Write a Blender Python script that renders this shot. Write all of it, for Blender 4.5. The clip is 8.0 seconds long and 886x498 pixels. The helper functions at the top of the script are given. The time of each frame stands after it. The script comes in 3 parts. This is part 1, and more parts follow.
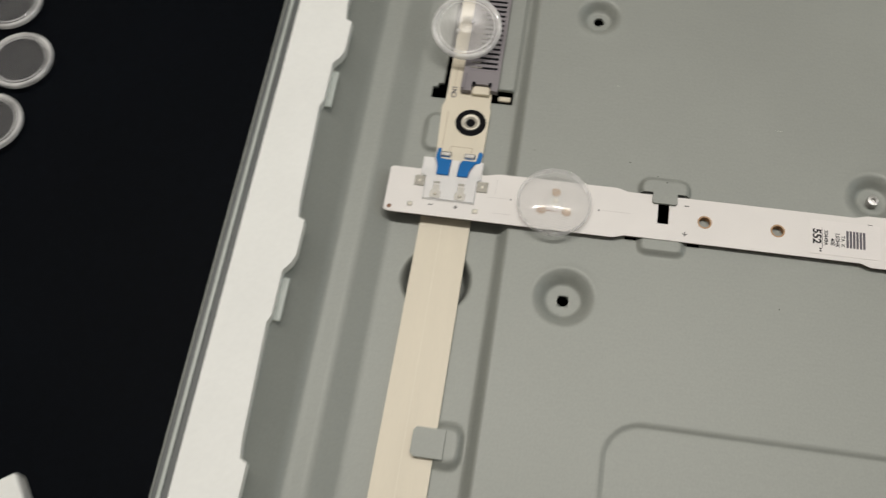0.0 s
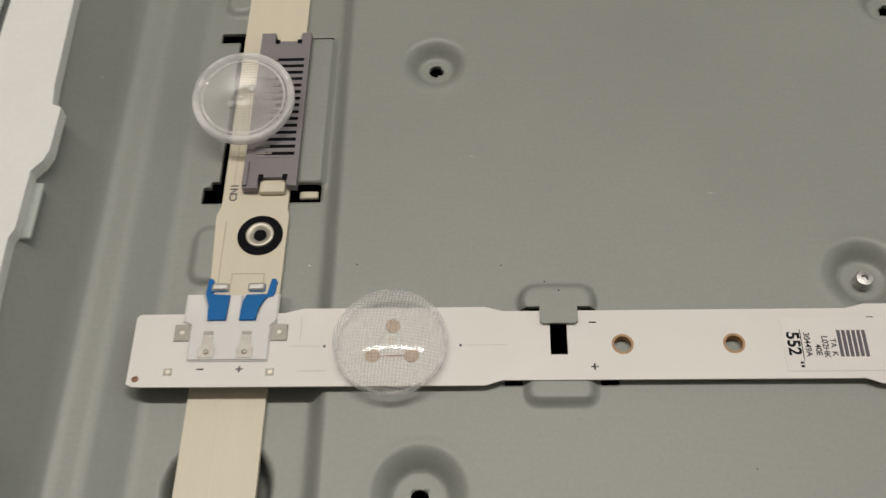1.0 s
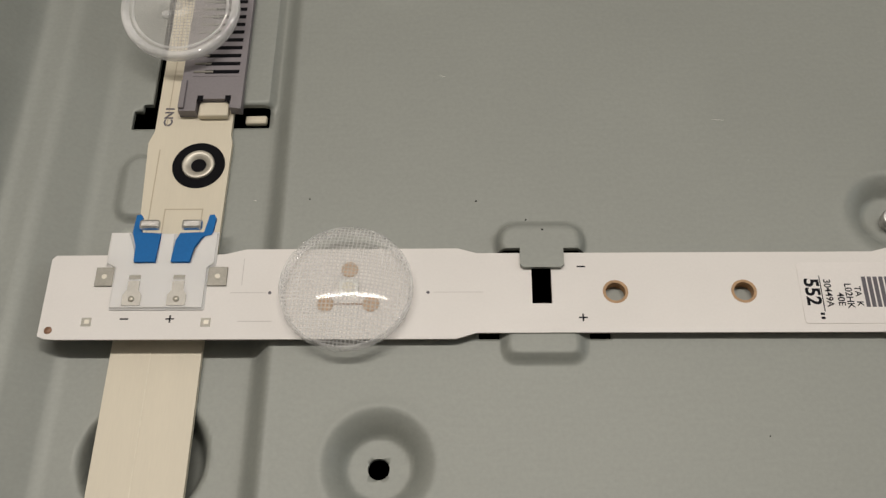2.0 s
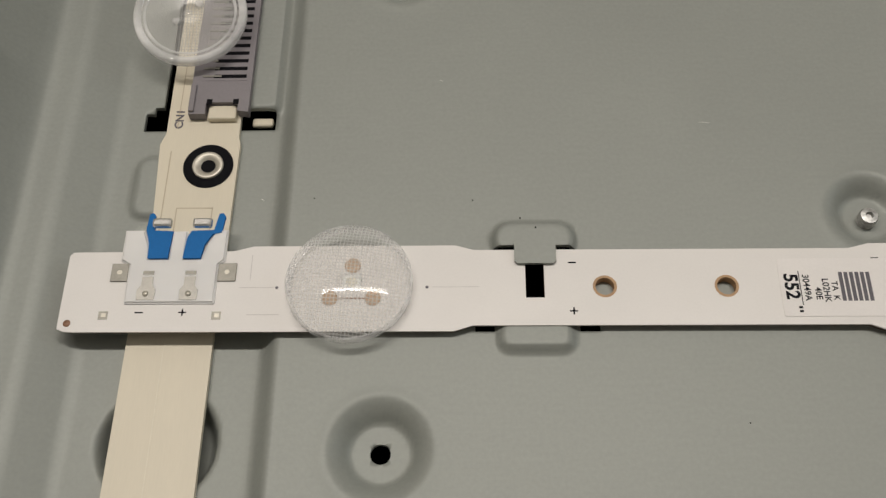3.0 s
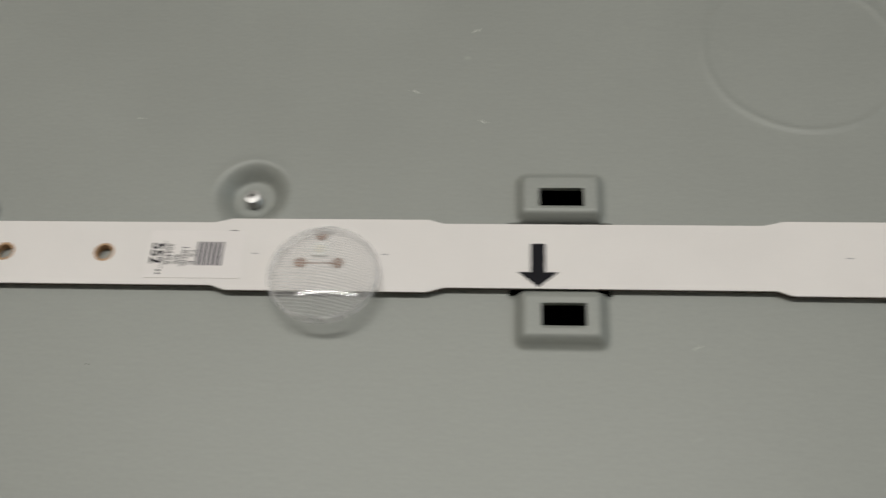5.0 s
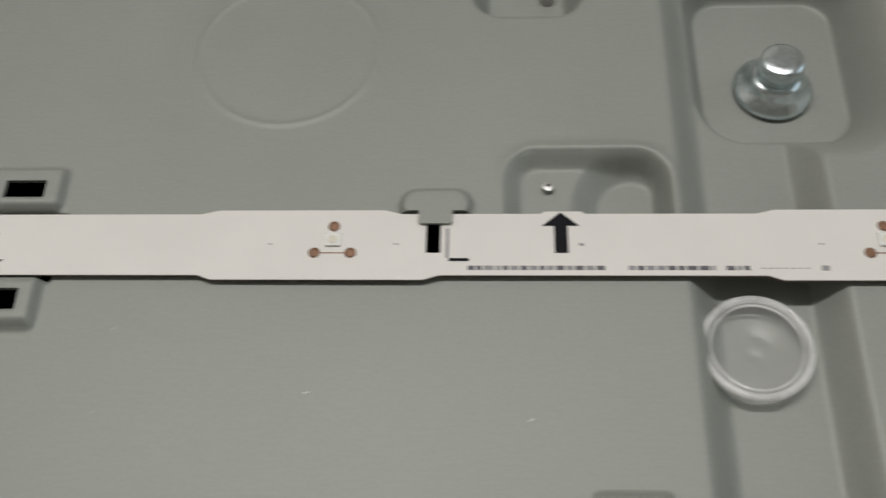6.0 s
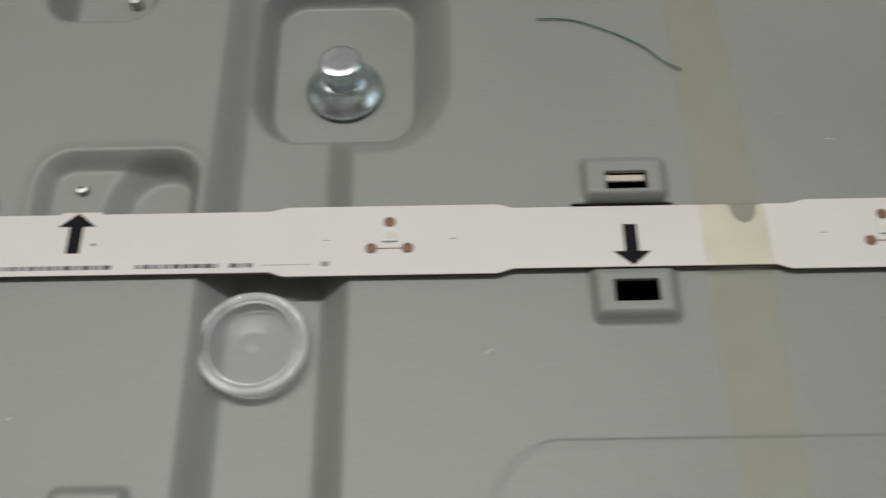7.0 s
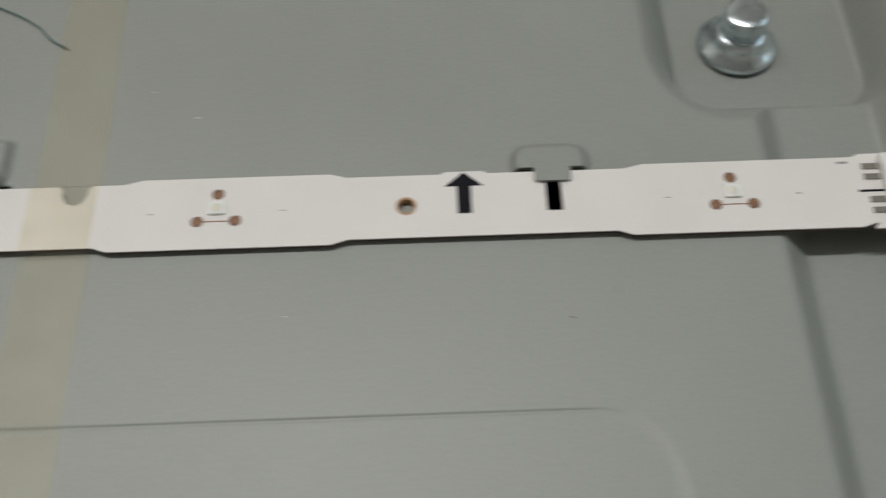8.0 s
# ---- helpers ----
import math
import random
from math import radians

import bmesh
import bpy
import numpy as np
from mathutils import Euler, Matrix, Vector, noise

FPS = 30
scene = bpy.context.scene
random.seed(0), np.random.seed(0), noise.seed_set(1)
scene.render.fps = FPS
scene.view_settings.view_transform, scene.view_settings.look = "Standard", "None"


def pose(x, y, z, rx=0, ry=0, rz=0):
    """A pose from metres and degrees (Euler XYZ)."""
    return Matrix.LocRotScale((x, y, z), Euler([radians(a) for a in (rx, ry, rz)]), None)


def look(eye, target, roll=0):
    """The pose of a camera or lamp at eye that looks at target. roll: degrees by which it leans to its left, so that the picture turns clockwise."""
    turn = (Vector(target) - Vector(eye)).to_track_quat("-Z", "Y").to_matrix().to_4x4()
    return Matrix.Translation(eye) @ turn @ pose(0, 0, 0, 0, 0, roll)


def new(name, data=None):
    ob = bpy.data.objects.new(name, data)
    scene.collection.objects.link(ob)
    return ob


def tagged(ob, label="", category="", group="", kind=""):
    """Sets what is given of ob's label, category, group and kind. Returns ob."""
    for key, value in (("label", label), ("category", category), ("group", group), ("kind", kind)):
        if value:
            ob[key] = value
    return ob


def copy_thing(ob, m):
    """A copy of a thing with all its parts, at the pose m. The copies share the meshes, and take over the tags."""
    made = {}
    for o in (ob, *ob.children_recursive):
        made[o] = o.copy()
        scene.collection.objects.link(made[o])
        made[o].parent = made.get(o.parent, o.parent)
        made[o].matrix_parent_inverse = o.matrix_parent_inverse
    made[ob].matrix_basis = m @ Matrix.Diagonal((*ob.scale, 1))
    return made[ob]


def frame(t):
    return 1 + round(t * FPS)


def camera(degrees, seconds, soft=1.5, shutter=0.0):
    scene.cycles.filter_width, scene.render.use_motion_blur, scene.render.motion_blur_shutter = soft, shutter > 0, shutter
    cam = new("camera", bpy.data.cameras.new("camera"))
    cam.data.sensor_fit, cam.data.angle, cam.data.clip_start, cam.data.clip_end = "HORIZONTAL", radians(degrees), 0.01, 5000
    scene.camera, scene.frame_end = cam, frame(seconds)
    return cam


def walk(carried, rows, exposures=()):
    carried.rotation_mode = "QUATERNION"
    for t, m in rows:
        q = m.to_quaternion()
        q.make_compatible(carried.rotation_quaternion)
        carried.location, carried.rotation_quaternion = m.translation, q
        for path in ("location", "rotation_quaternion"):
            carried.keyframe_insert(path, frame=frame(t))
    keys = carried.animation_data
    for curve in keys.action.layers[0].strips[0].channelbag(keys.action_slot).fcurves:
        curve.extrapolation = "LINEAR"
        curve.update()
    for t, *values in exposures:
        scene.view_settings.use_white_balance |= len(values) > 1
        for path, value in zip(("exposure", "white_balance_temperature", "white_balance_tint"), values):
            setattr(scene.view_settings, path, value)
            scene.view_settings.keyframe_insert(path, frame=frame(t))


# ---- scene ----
cam = camera(48.0, 8.0, soft=1.35, shutter=0.3)
PATH = [
    (0, (0.0003, -0.1274, 0.2450), (-0.0210, -0.0454, 0.0638), -6.24),
    (0.3, (0.0056, -0.1095, 0.2149), (-0.0089, -0.0207, 0.0363), -6.17),
    (0.5, (0.0151, -0.1003, 0.1950), (0.0011, -0.0021, 0.0213), -7.40),
    (1, (0.0171, -0.0741, 0.1616), (0.0081, 0.0270, -0.0108), -5.07),
    (1.5, (0.0124, -0.0645, 0.1408), (0.0063, 0.0297, -0.0355), -3.46),
    (2, (0.0185, -0.0644, 0.1386), (0.0131, 0.0284, -0.0384), -3.23),
    (3.5, (0.0198, -0.0693, 0.1498), (0.0141, 0.0222, -0.0280), -3.50),
    (4, (0.0371, -0.0714, 0.1507), (0.0322, 0.0218, -0.0262), -4.03),
    (4.3, (0.0601, -0.0783, 0.1530), (0.0525, 0.0200, -0.0211), -4.53),
    (4.5, (0.0791, -0.0804, 0.1562), (0.0685, 0.0165, -0.0185), -5.43),
    (4.7, (0.1013, -0.0877, 0.1564), (0.0864, 0.0126, -0.0160), -6.82),
    (5.8, (0.2221, -0.0906, 0.1692), (0.2097, 0.0036, -0.0068), -6.48),
    (6, (0.2372, -0.0924, 0.1665), (0.2284, 0.0044, -0.0083), -4.54),
    (6.5, (0.2736, -0.0954, 0.1673), (0.2693, 0.0021, -0.0072), -2.24),
    (7, (0.3228, -0.0950, 0.1665), (0.3220, 0.0030, -0.0078), -1.36),
    (7.5, (0.3889, -0.0945, 0.1592), (0.3852, 0.0034, -0.0152), -3.59),
    (8, (0.4466, -0.0966, 0.1565), (0.4481, 0.0016, -0.0177), -1.18),
]
walk(cam, [(t, look(eye, target, roll)) for t, eye, target, roll in PATH],
     [(0, 0.16, 6550, 10), (0.5, 0.15, 6660, 10.2), (1, -0.02, 6760, 10.5), (2, 0, 6780, 11.5), (3.5, 0, 6640, 10.5), (4.5, 0, 6460, 9.5), (6, 0, 6380, 9.5), (8, 0.02, 6260, 9)])

# ---- light ----
world = bpy.data.worlds.new("room_air")
scene.world = world
world.use_nodes = True
world.node_tree.nodes["Background"].inputs[0].default_value = (0.5, 0.52, 0.55, 1)
world.node_tree.nodes["Background"].inputs[1].default_value = 0.05


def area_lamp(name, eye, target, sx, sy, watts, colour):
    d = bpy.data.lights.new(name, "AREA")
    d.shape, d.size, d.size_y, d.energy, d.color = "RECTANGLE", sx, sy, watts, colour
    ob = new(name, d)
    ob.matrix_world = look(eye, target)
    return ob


area_lamp("ceiling_lamp", (-0.08, 0.58, 2.33), (-0.08, 0.46, 0), 2.2, 0.12, 33.4, (1.0, 0.955, 0.90))
# unseen cool fill added from the east to tint the shaded slopes
area_lamp("east_fill", (2.19, 0.35, 1.2), (0.2, 0.1, 0.2), 1.2, 1.2, 5.5, (0.80, 0.93, 1.0))

# ---- materials ----
MM = 0.001


def mat(name, colour, rough=0.5, metal=0.0, coarse=(30, 0.08), fine=(1200, 0.06), bump=0.0, bump_scale=1500,
        spec=0.5, coat=0.0, stretch=(1, 1, 1), rough_var=0.0):
    m = bpy.data.materials.new(name)
    m.use_nodes = True
    nt = m.node_tree
    n, lk = nt.nodes, nt.links
    b = n["Principled BSDF"]
    b.inputs["Roughness"].default_value = rough
    b.inputs["Metallic"].default_value = metal
    b.inputs["Specular IOR Level"].default_value = spec
    b.inputs["Coat Weight"].default_value = coat
    tc, mp = n.new("ShaderNodeTexCoord"), n.new("ShaderNodeMapping")
    mp.inputs["Scale"].default_value = stretch
    lk.new(tc.outputs["Object"], mp.inputs["Vector"])
    value = None
    for scale, amount in (coarse, fine):
        t = n.new("ShaderNodeTexNoise")
        t.inputs["Scale"].default_value, t.inputs["Detail"].default_value = scale, 4
        lk.new(mp.outputs[0], t.inputs["Vector"])
        r = n.new("ShaderNodeMapRange")
        r.inputs["From Min"].default_value, r.inputs["From Max"].default_value = 0.25, 0.75
        r.inputs["To Min"].default_value, r.inputs["To Max"].default_value = 1 - amount, 1 + amount
        lk.new(t.outputs[0], r.inputs["Value"])
        if value is None:
            value = r.outputs[0]
            if rough_var:
                rr = n.new("ShaderNodeMapRange")
                rr.inputs["To Min"].default_value, rr.inputs["To Max"].default_value = rough - rough_var, rough + rough_var
                lk.new(t.outputs[0], rr.inputs["Value"])
                lk.new(rr.outputs[0], b.inputs["Roughness"])
        else:
            x = n.new("ShaderNodeMath")
            x.operation = "MULTIPLY"
            lk.new(value, x.inputs[0]), lk.new(r.outputs[0], x.inputs[1])
            value = x.outputs[0]
    mix = n.new("ShaderNodeVectorMath")
    mix.operation = "SCALE"
    mix.inputs[0].default_value = colour
    lk.new(value, mix.inputs["Scale"])
    lk.new(mix.outputs[0], b.inputs["Base Color"])
    if bump:
        t = n.new("ShaderNodeTexNoise")
        t.inputs["Scale"].default_value, t.inputs["Detail"].default_value = bump_scale, 3
        lk.new(mp.outputs[0], t.inputs["Vector"])
        bp = n.new("ShaderNodeBump")
        bp.inputs["Strength"].default_value, bp.inputs["Distance"].default_value = bump, 0.0002
        lk.new(t.outputs[0], bp.inputs["Height"])
        lk.new(bp.outputs[0], b.inputs["Normal"])
    return m


def steel_sheet():
    """Grey-green coated steel with faint rolling grain, light scuffs and specks of dust."""
    m = mat("coated_steel", (0.295, 0.311, 0.288), 0.48, 0.14, (22, 0.05), (1400, 0.04), 0.05, 1600, 0.45, rough_var=0.06)
    nt = m.node_tree
    n, lk = nt.nodes, nt.links
    b = n["Principled BSDF"]
    old = b.inputs["Base Color"].links[0].from_socket
    tc = n.new("ShaderNodeTexCoord")
    mp = n.new("ShaderNodeMapping")
    mp.inputs["Scale"].default_value = (1, 9, 1)
    lk.new(tc.outputs["Object"], mp.inputs[0])
    grain = n.new("ShaderNodeTexNoise")
    grain.inputs["Scale"].default_value, grain.inputs["Detail"].default_value = 160, 5
    lk.new(mp.outputs[0], grain.inputs["Vector"])
    r = n.new("ShaderNodeMapRange")
    r.inputs["From Min"].default_value, r.inputs["From Max"].default_value = 0.3, 0.7
    r.inputs["To Min"].default_value, r.inputs["To Max"].default_value = 0.988, 1.012
    lk.new(grain.outputs[0], r.inputs["Value"])
    sc = n.new("ShaderNodeVectorMath")
    sc.operation = "SCALE"
    lk.new(old, sc.inputs[0]), lk.new(r.outputs[0], sc.inputs["Scale"])
    speck = n.new("ShaderNodeTexNoise")
    speck.inputs["Scale"].default_value, speck.inputs["Detail"].default_value = 130, 6
    lk.new(tc.outputs["Object"], speck.inputs["Vector"])
    th = n.new("ShaderNodeMapRange")
    th.inputs["From Min"].default_value, th.inputs["From Max"].default_value = 0.735, 0.80
    th.inputs["To Max"].default_value = 0.5
    lk.new(speck.outputs[0], th.inputs["Value"])
    mx = n.new("ShaderNodeMix")
    mx.data_type = "RGBA"
    lk.new(th.outputs[0], mx.inputs[0]), lk.new(sc.outputs[0], mx.inputs[6])
    mx.inputs[7].default_value = (0.55, 0.56, 0.52, 1)
    lk.new(mx.outputs[2], b.inputs["Base Color"])
    return m


def clear_plastic(name, milky, grid=0.0, tint=(0.9, 0.9, 0.9), gloss=0.07, index=1.45, passing=0.0):
    """Clear acrylic: light goes through, with a milky share, a fine moulded grid and a gloss."""
    m = bpy.data.materials.new(name)
    m.use_nodes = True
    nt = m.node_tree
    n, lk = nt.nodes, nt.links
    out = n["Material Output"]
    b = n["Principled BSDF"]
    b.inputs["Base Color"].default_value = (*tint, 1)
    b.inputs["Roughness"].default_value = gloss
    clear = n.new("ShaderNodeBsdfTransparent")
    clear.inputs[0].default_value = (0.995, 0.995, 0.995, 1)
    mix = n.new("ShaderNodeMixShader")
    mix.inputs[0].default_value = milky
    lk.new(clear.outputs[0], mix.inputs[1]), lk.new(b.outputs[0], mix.inputs[2])
    if passing:
        milk, half = n.new("ShaderNodeBsdfTranslucent"), n.new("ShaderNodeMixShader")
        milk.inputs[0].default_value = (*tint, 1)
        half.inputs[0].default_value = passing
        lk.new(b.outputs[0], half.inputs[1]), lk.new(milk.outputs[0], half.inputs[2])
        lk.new(half.outputs[0], mix.inputs[2])
    if grid:
        tc = n.new("ShaderNodeTexCoord")
        total = None
        for axis in ("X", "Y"):
            w = n.new("ShaderNodeTexWave")
            w.wave_type, w.bands_direction = "BANDS", axis
            w.inputs["Scale"].default_value = 520
            w.inputs["Distortion"].default_value, w.inputs["Detail Scale"].default_value = 1.6, 0.8
            lk.new(tc.outputs["Object"], w.inputs["Vector"])
            if total is None:
                total = w.outputs["Fac"]
            else:
                x = n.new("ShaderNodeMath")
                x.operation = "MAXIMUM"
                lk.new(total, x.inputs[0]), lk.new(w.outputs["Fac"], x.inputs[1])
                total = x.outputs[0]
        r = n.new("ShaderNodeMapRange")
        r.inputs["From Min"].default_value = 0.62
        r.inputs["To Min"].default_value, r.inputs["To Max"].default_value = milky, milky + grid
        lk.new(total, r.inputs["Value"])
        lk.new(r.outputs[0], mix.inputs[0])
    gl = n.new("ShaderNodeBsdfGlossy")
    gl.inputs["Roughness"].default_value = gloss
    lw = n.new("ShaderNodeLayerWeight")
    lw.inputs["Blend"].default_value = 0.5
    pw = n.new("ShaderNodeMath")
    pw.operation = "POWER"
    lk.new(lw.outputs["Facing"], pw.inputs[0])
    pw.inputs[1].default_value = 4.0
    fr = n.new("ShaderNodeMapRange")
    base = ((index - 1) / (index + 1)) ** 2
    fr.inputs["To Min"].default_value, fr.inputs["To Max"].default_value = base, 0.45
    lk.new(pw.outputs[0], fr.inputs["Value"])
    top = n.new("ShaderNodeMixShader")
    lk.new(fr.outputs[0], top.inputs[0]), lk.new(mix.outputs[0], top.inputs[1]), lk.new(gl.outputs[0], top.inputs[2])
    lk.new(top.outputs[0], out.inputs[0])
    return m


def cloudy(m, scale, lo, hi, stretch=(1, 1, 1)):
    """Lets the milky share of a clear plastic vary in soft patches."""
    nt = m.node_tree
    n, lk = nt.nodes, nt.links
    t = n.new("ShaderNodeTexNoise")
    t.inputs["Scale"].default_value, t.inputs["Detail"].default_value = scale, 5
    tc = n.new("ShaderNodeTexCoord")
    mp = n.new("ShaderNodeMapping")
    mp.inputs["Scale"].default_value = stretch
    lk.new(tc.outputs["Object"], mp.inputs["Vector"]), lk.new(mp.outputs[0], t.inputs["Vector"])
    r = n.new("ShaderNodeMapRange")
    r.inputs["From Min"].default_value, r.inputs["From Max"].default_value = 0.34, 0.66
    r.inputs["To Min"].default_value, r.inputs["To Max"].default_value = lo, hi
    lk.new(t.outputs[0], r.inputs["Value"])
    for node in n:
        if node.type == "MIX_SHADER" and not node.inputs[0].is_linked:
            lk.new(r.outputs[0], node.inputs[0])
    return m


def film_tape():
    """Old clear tape, yellowed, with cloudy patches."""
    m = cloudy(clear_plastic("yellowed_tape", 0.4, 0.0, (0.50, 0.46, 0.33), 0.55), 90, 0.0, 0.08)
    for node in m.node_tree.nodes:
        if node.type == "BSDF_TRANSPARENT":
            node.inputs[0].default_value = (0.993, 0.984, 0.952, 1)
    return m


STEEL = steel_sheet()
WHITE_BOARD = mat("white_solder_mask", (0.81, 0.785, 0.76), 0.38, 0, (60, 0.03), (2500, 0.015), 0.03, 2500)
BOARD_EDGE = mat("brown_board_edge", (0.13, 0.085, 0.07), 0.7)
WHITE_PLASTIC = mat("white_plastic", (0.86, 0.875, 0.85), 0.45, 0, (40, 0.03), (900, 0.02), 0.05)
CREAM = mat("cream_circuit_board", (0.74, 0.675, 0.54), 0.42, 0, (45, 0.04), (1500, 0.02), 0.03, stretch=(3, 0.25, 1))
PALE_CREAM = mat("pale_cream_seam", (0.79, 0.73, 0.60), 0.45)
GREY_HOUSING = mat("mauve_grey_housing", (0.23, 0.21, 0.225), 0.5, 0, (80, 0.08), (2000, 0.05), 0.08)
GREY_TAB = mat("pale_grey_tab", (0.46, 0.50, 0.47), 0.4, 0, (150, 0.05), (2000, 0.03))
BLUE = mat("blue_film", (0.001, 0.15, 0.46), 0.5, 0, (200, 0.08), (2500, 0.05), spec=0.2)
TIN = mat("bright_tin", (0.72, 0.71, 0.69), 0.25, 1.0, (300, 0.08), (3000, 0.06), 0.1, 2500)
EYELET = mat("dull_eyelet", (0.56, 0.53, 0.46), 0.45, 0.6, (300, 0.08), (3000, 0.06))
ZINC = mat("blue_zinc_plating", (0.66, 0.73, 0.76), 0.24, 1.0, (180, 0.22), (1300, 0.18), 0.45, 500)
DULL_PAD = mat("dull_solder", (0.26, 0.25, 0.22), 0.4, 0.6, (500, 0.1), (3000, 0.1))
LUG = mat("tinned_lug", (0.42, 0.405, 0.37), 0.4, 0.4, (500, 0.12), (3000, 0.1))
TRACE = mat("faint_board_trace", (0.55, 0.47, 0.345), 0.5, 0, (300, 0.06), (2000, 0.04))
BLACK_INK = mat("black_ink", (0.008, 0.008, 0.012), 0.6, 0, (200, 0.1), (2500, 0.1), spec=0.12)
GREY_INK = mat("faded_grey_ink", (0.30, 0.29, 0.31), 0.6, 0, (200, 0.1), (2500, 0.1))
FAINT_INK = mat("faint_grey_ink", (0.60, 0.575, 0.56), 0.6, 0, (200, 0.1), (2500, 0.1))
DARK_INK = mat("dark_grey_ink", (0.12, 0.11, 0.13), 0.6, 0, (200, 0.1), (2500, 0.1))
COPPER_PAD = mat("tarnished_copper", (0.25, 0.13, 0.075), 0.45, 0.2, (600, 0.2), (3000, 0.15))
TAN = mat("tan_hole_lining", (0.48, 0.30, 0.165), 0.6, 0, (500, 0.12), (3000, 0.1))
PHOSPHOR = mat("pale_phosphor", (0.80, 0.77, 0.67), 0.4, 0, (800, 0.05), (3000, 0.04))
LABEL = mat("label_paper", (0.84, 0.81, 0.79), 0.55, 0, (120, 0.02), (2500, 0.02), 0.02)
# also paints the shade in the eyelet hole, pin slots and latch gaps
RUBBER = mat("black_washer", (0.006, 0.006, 0.008), 0.75, 0, (300, 0.1), (2500, 0.1), spec=0.1)
BLACK_TOP = mat("black_gloss_surface", (0.0018, 0.0027, 0.0045), 0.5, 0, (12, 0.2), (700, 0.3), 0.03, 900, 0.03)
THREAD = mat("dark_teal_fibre", (0.07, 0.14, 0.14), 0.7)
WALL = mat("plain_wall_paint", (0.62, 0.60, 0.56), 0.85, 0, (2, 0.04), (60, 0.03), 0.05, 80)
CEILING = mat("ceiling_paint", (0.78, 0.77, 0.74), 0.9, 0, (2, 0.03), (60, 0.02))
NYLON = clear_plastic("milky_nylon", 0.86, 0.0, (0.97, 0.95, 0.92), 0.35, 1.3)
LENS_CAP = clear_plastic("clear_acrylic_cap", 0.005, 0.0, (0.95, 0.95, 0.95), 0.05, 1.36)
LENS_GRID = clear_plastic("clear_acrylic_grid", 0.10, 0.42, (1.0, 1.0, 1.0), 0.06, 1.36, 0.5)
LENS_CLEAR = clear_plastic("clear_acrylic", 0.05, 0.06, (0.9, 0.9, 0.92), 0.2, 1.25)
LENS_EDGE = cloudy(clear_plastic("clear_acrylic_edge", 0.26, 0.0, (0.97, 0.97, 0.98), 0.08, 1.5), 260, 0.08, 0.45)
LENS_DISH = clear_plastic("clear_acrylic_dish", 0.01, 0.0, (0.95, 0.95, 0.95), 0.5, 1.1)
BEZEL = mat("dark_bezel_plastic", (0.10, 0.11, 0.11), 0.45, 0, (30, 0.1), (900, 0.06), 0.08)
SCREW = mat("dull_screw_steel", (0.50, 0.50, 0.49), 0.42, 1.0, (600, 0.2), (2500, 0.2), 0.3, 1500)
LENS_HAZE = clear_plastic("hazy_acrylic_disc", 0.2, 0.14, (0.86, 0.85, 0.82), 0.2, 1.3)
TAN_PAD = mat("tan_pad", (0.52, 0.36, 0.23), 0.5, 0, (500, 0.12), (2500, 0.1), 0.1, 2000)
# milky patches paint the bright streaks that light makes in a clear rim
LENS_RIM = cloudy(clear_plastic("clear_acrylic_rim", 0.5, 0.0, (1.0, 1.0, 1.0), 0.05, 1.6), 90, 0.22, 0.72)
for node in NYLON.node_tree.nodes:
    if node.type == "BSDF_PRINCIPLED":
        node.inputs["Subsurface Weight"].default_value = 0.7
        node.inputs["Subsurface Radius"].default_value = (1.0, 0.98, 0.95)
        node.inputs["Subsurface Scale"].default_value = 0.0009
TAPE = film_tape()


# ---- building helpers ----
def finish(ob, material, smooth=False):
    ob.data.materials.append(material)
    if smooth:
        ob.data.polygons.foreach_set("use_smooth", [True] * len(ob.data.polygons))
    return ob


def part(name, bm, material, parent=None, label="", smooth=False):
    me = bpy.data.meshes.new(name)
    bmesh.ops.recalc_face_normals(bm, faces=bm.faces)
    bm.to_mesh(me)
    bm.free()
    ob = new(name, me)
    finish(ob, material, smooth)
    if parent is not None:
        ob.parent = parent
    if label:
        tagged(ob, label)
    return ob


def empty(name, x=0, y=0, z=0):
    ob = new(name)
    ob.location = (x * MM, y * MM, z * MM)
    return ob


def box(x0, x1, y0, y1, z0, z1, bevel=0.0, bm=None):
    """A box in millimetres with bevelled edges."""
    own = bmesh.new()
    bmesh.ops.create_cube(own, size=1)
    for v in own.verts:
        v.co = (((x0 + x1) / 2 + v.co.x * (x1 - x0)) * MM, ((y0 + y1) / 2 + v.co.y * (y1 - y0)) * MM,
                ((z0 + z1) / 2 + v.co.z * (z1 - z0)) * MM)
    if bevel:
        bmesh.ops.bevel(own, geom=own.edges[:], offset=bevel * MM, segments=2, affect="EDGES", profile=0.5)
    if bm is None:
        return own
    me = bpy.data.meshes.new("joined")
    own.to_mesh(me)
    own.free()
    bm.from_mesh(me)
    bpy.data.meshes.remove(me)
    return bm


def plate(outline, z0, z1, holes=(), bevel=0.0):
    """A flat plate cut to an outline in millimetres, with holes through it."""
    bm = bmesh.new()
    for loop in (outline, *holes):
        vs = [bm.verts.new((x * MM, y * MM, z0 * MM)) for x, y in loop]
        for a, b in zip(vs, vs[1:] + vs[:1]):
            bm.edges.new((a, b))
    bmesh.ops.triangle_fill(bm, use_beauty=True, use_dissolve=False, edges=bm.edges[:])
    got = bmesh.ops.extrude_face_region(bm, geom=bm.faces[:])
    for v in got["geom"]:
        if isinstance(v, bmesh.types.BMVert):
            v.co.z = z1 * MM
    return bm


def ring_loop(x, y, r, count=28):
    return [(x + r * math.cos(2 * math.pi * k / count), y + r * math.sin(2 * math.pi * k / count)) for k in range(count)]


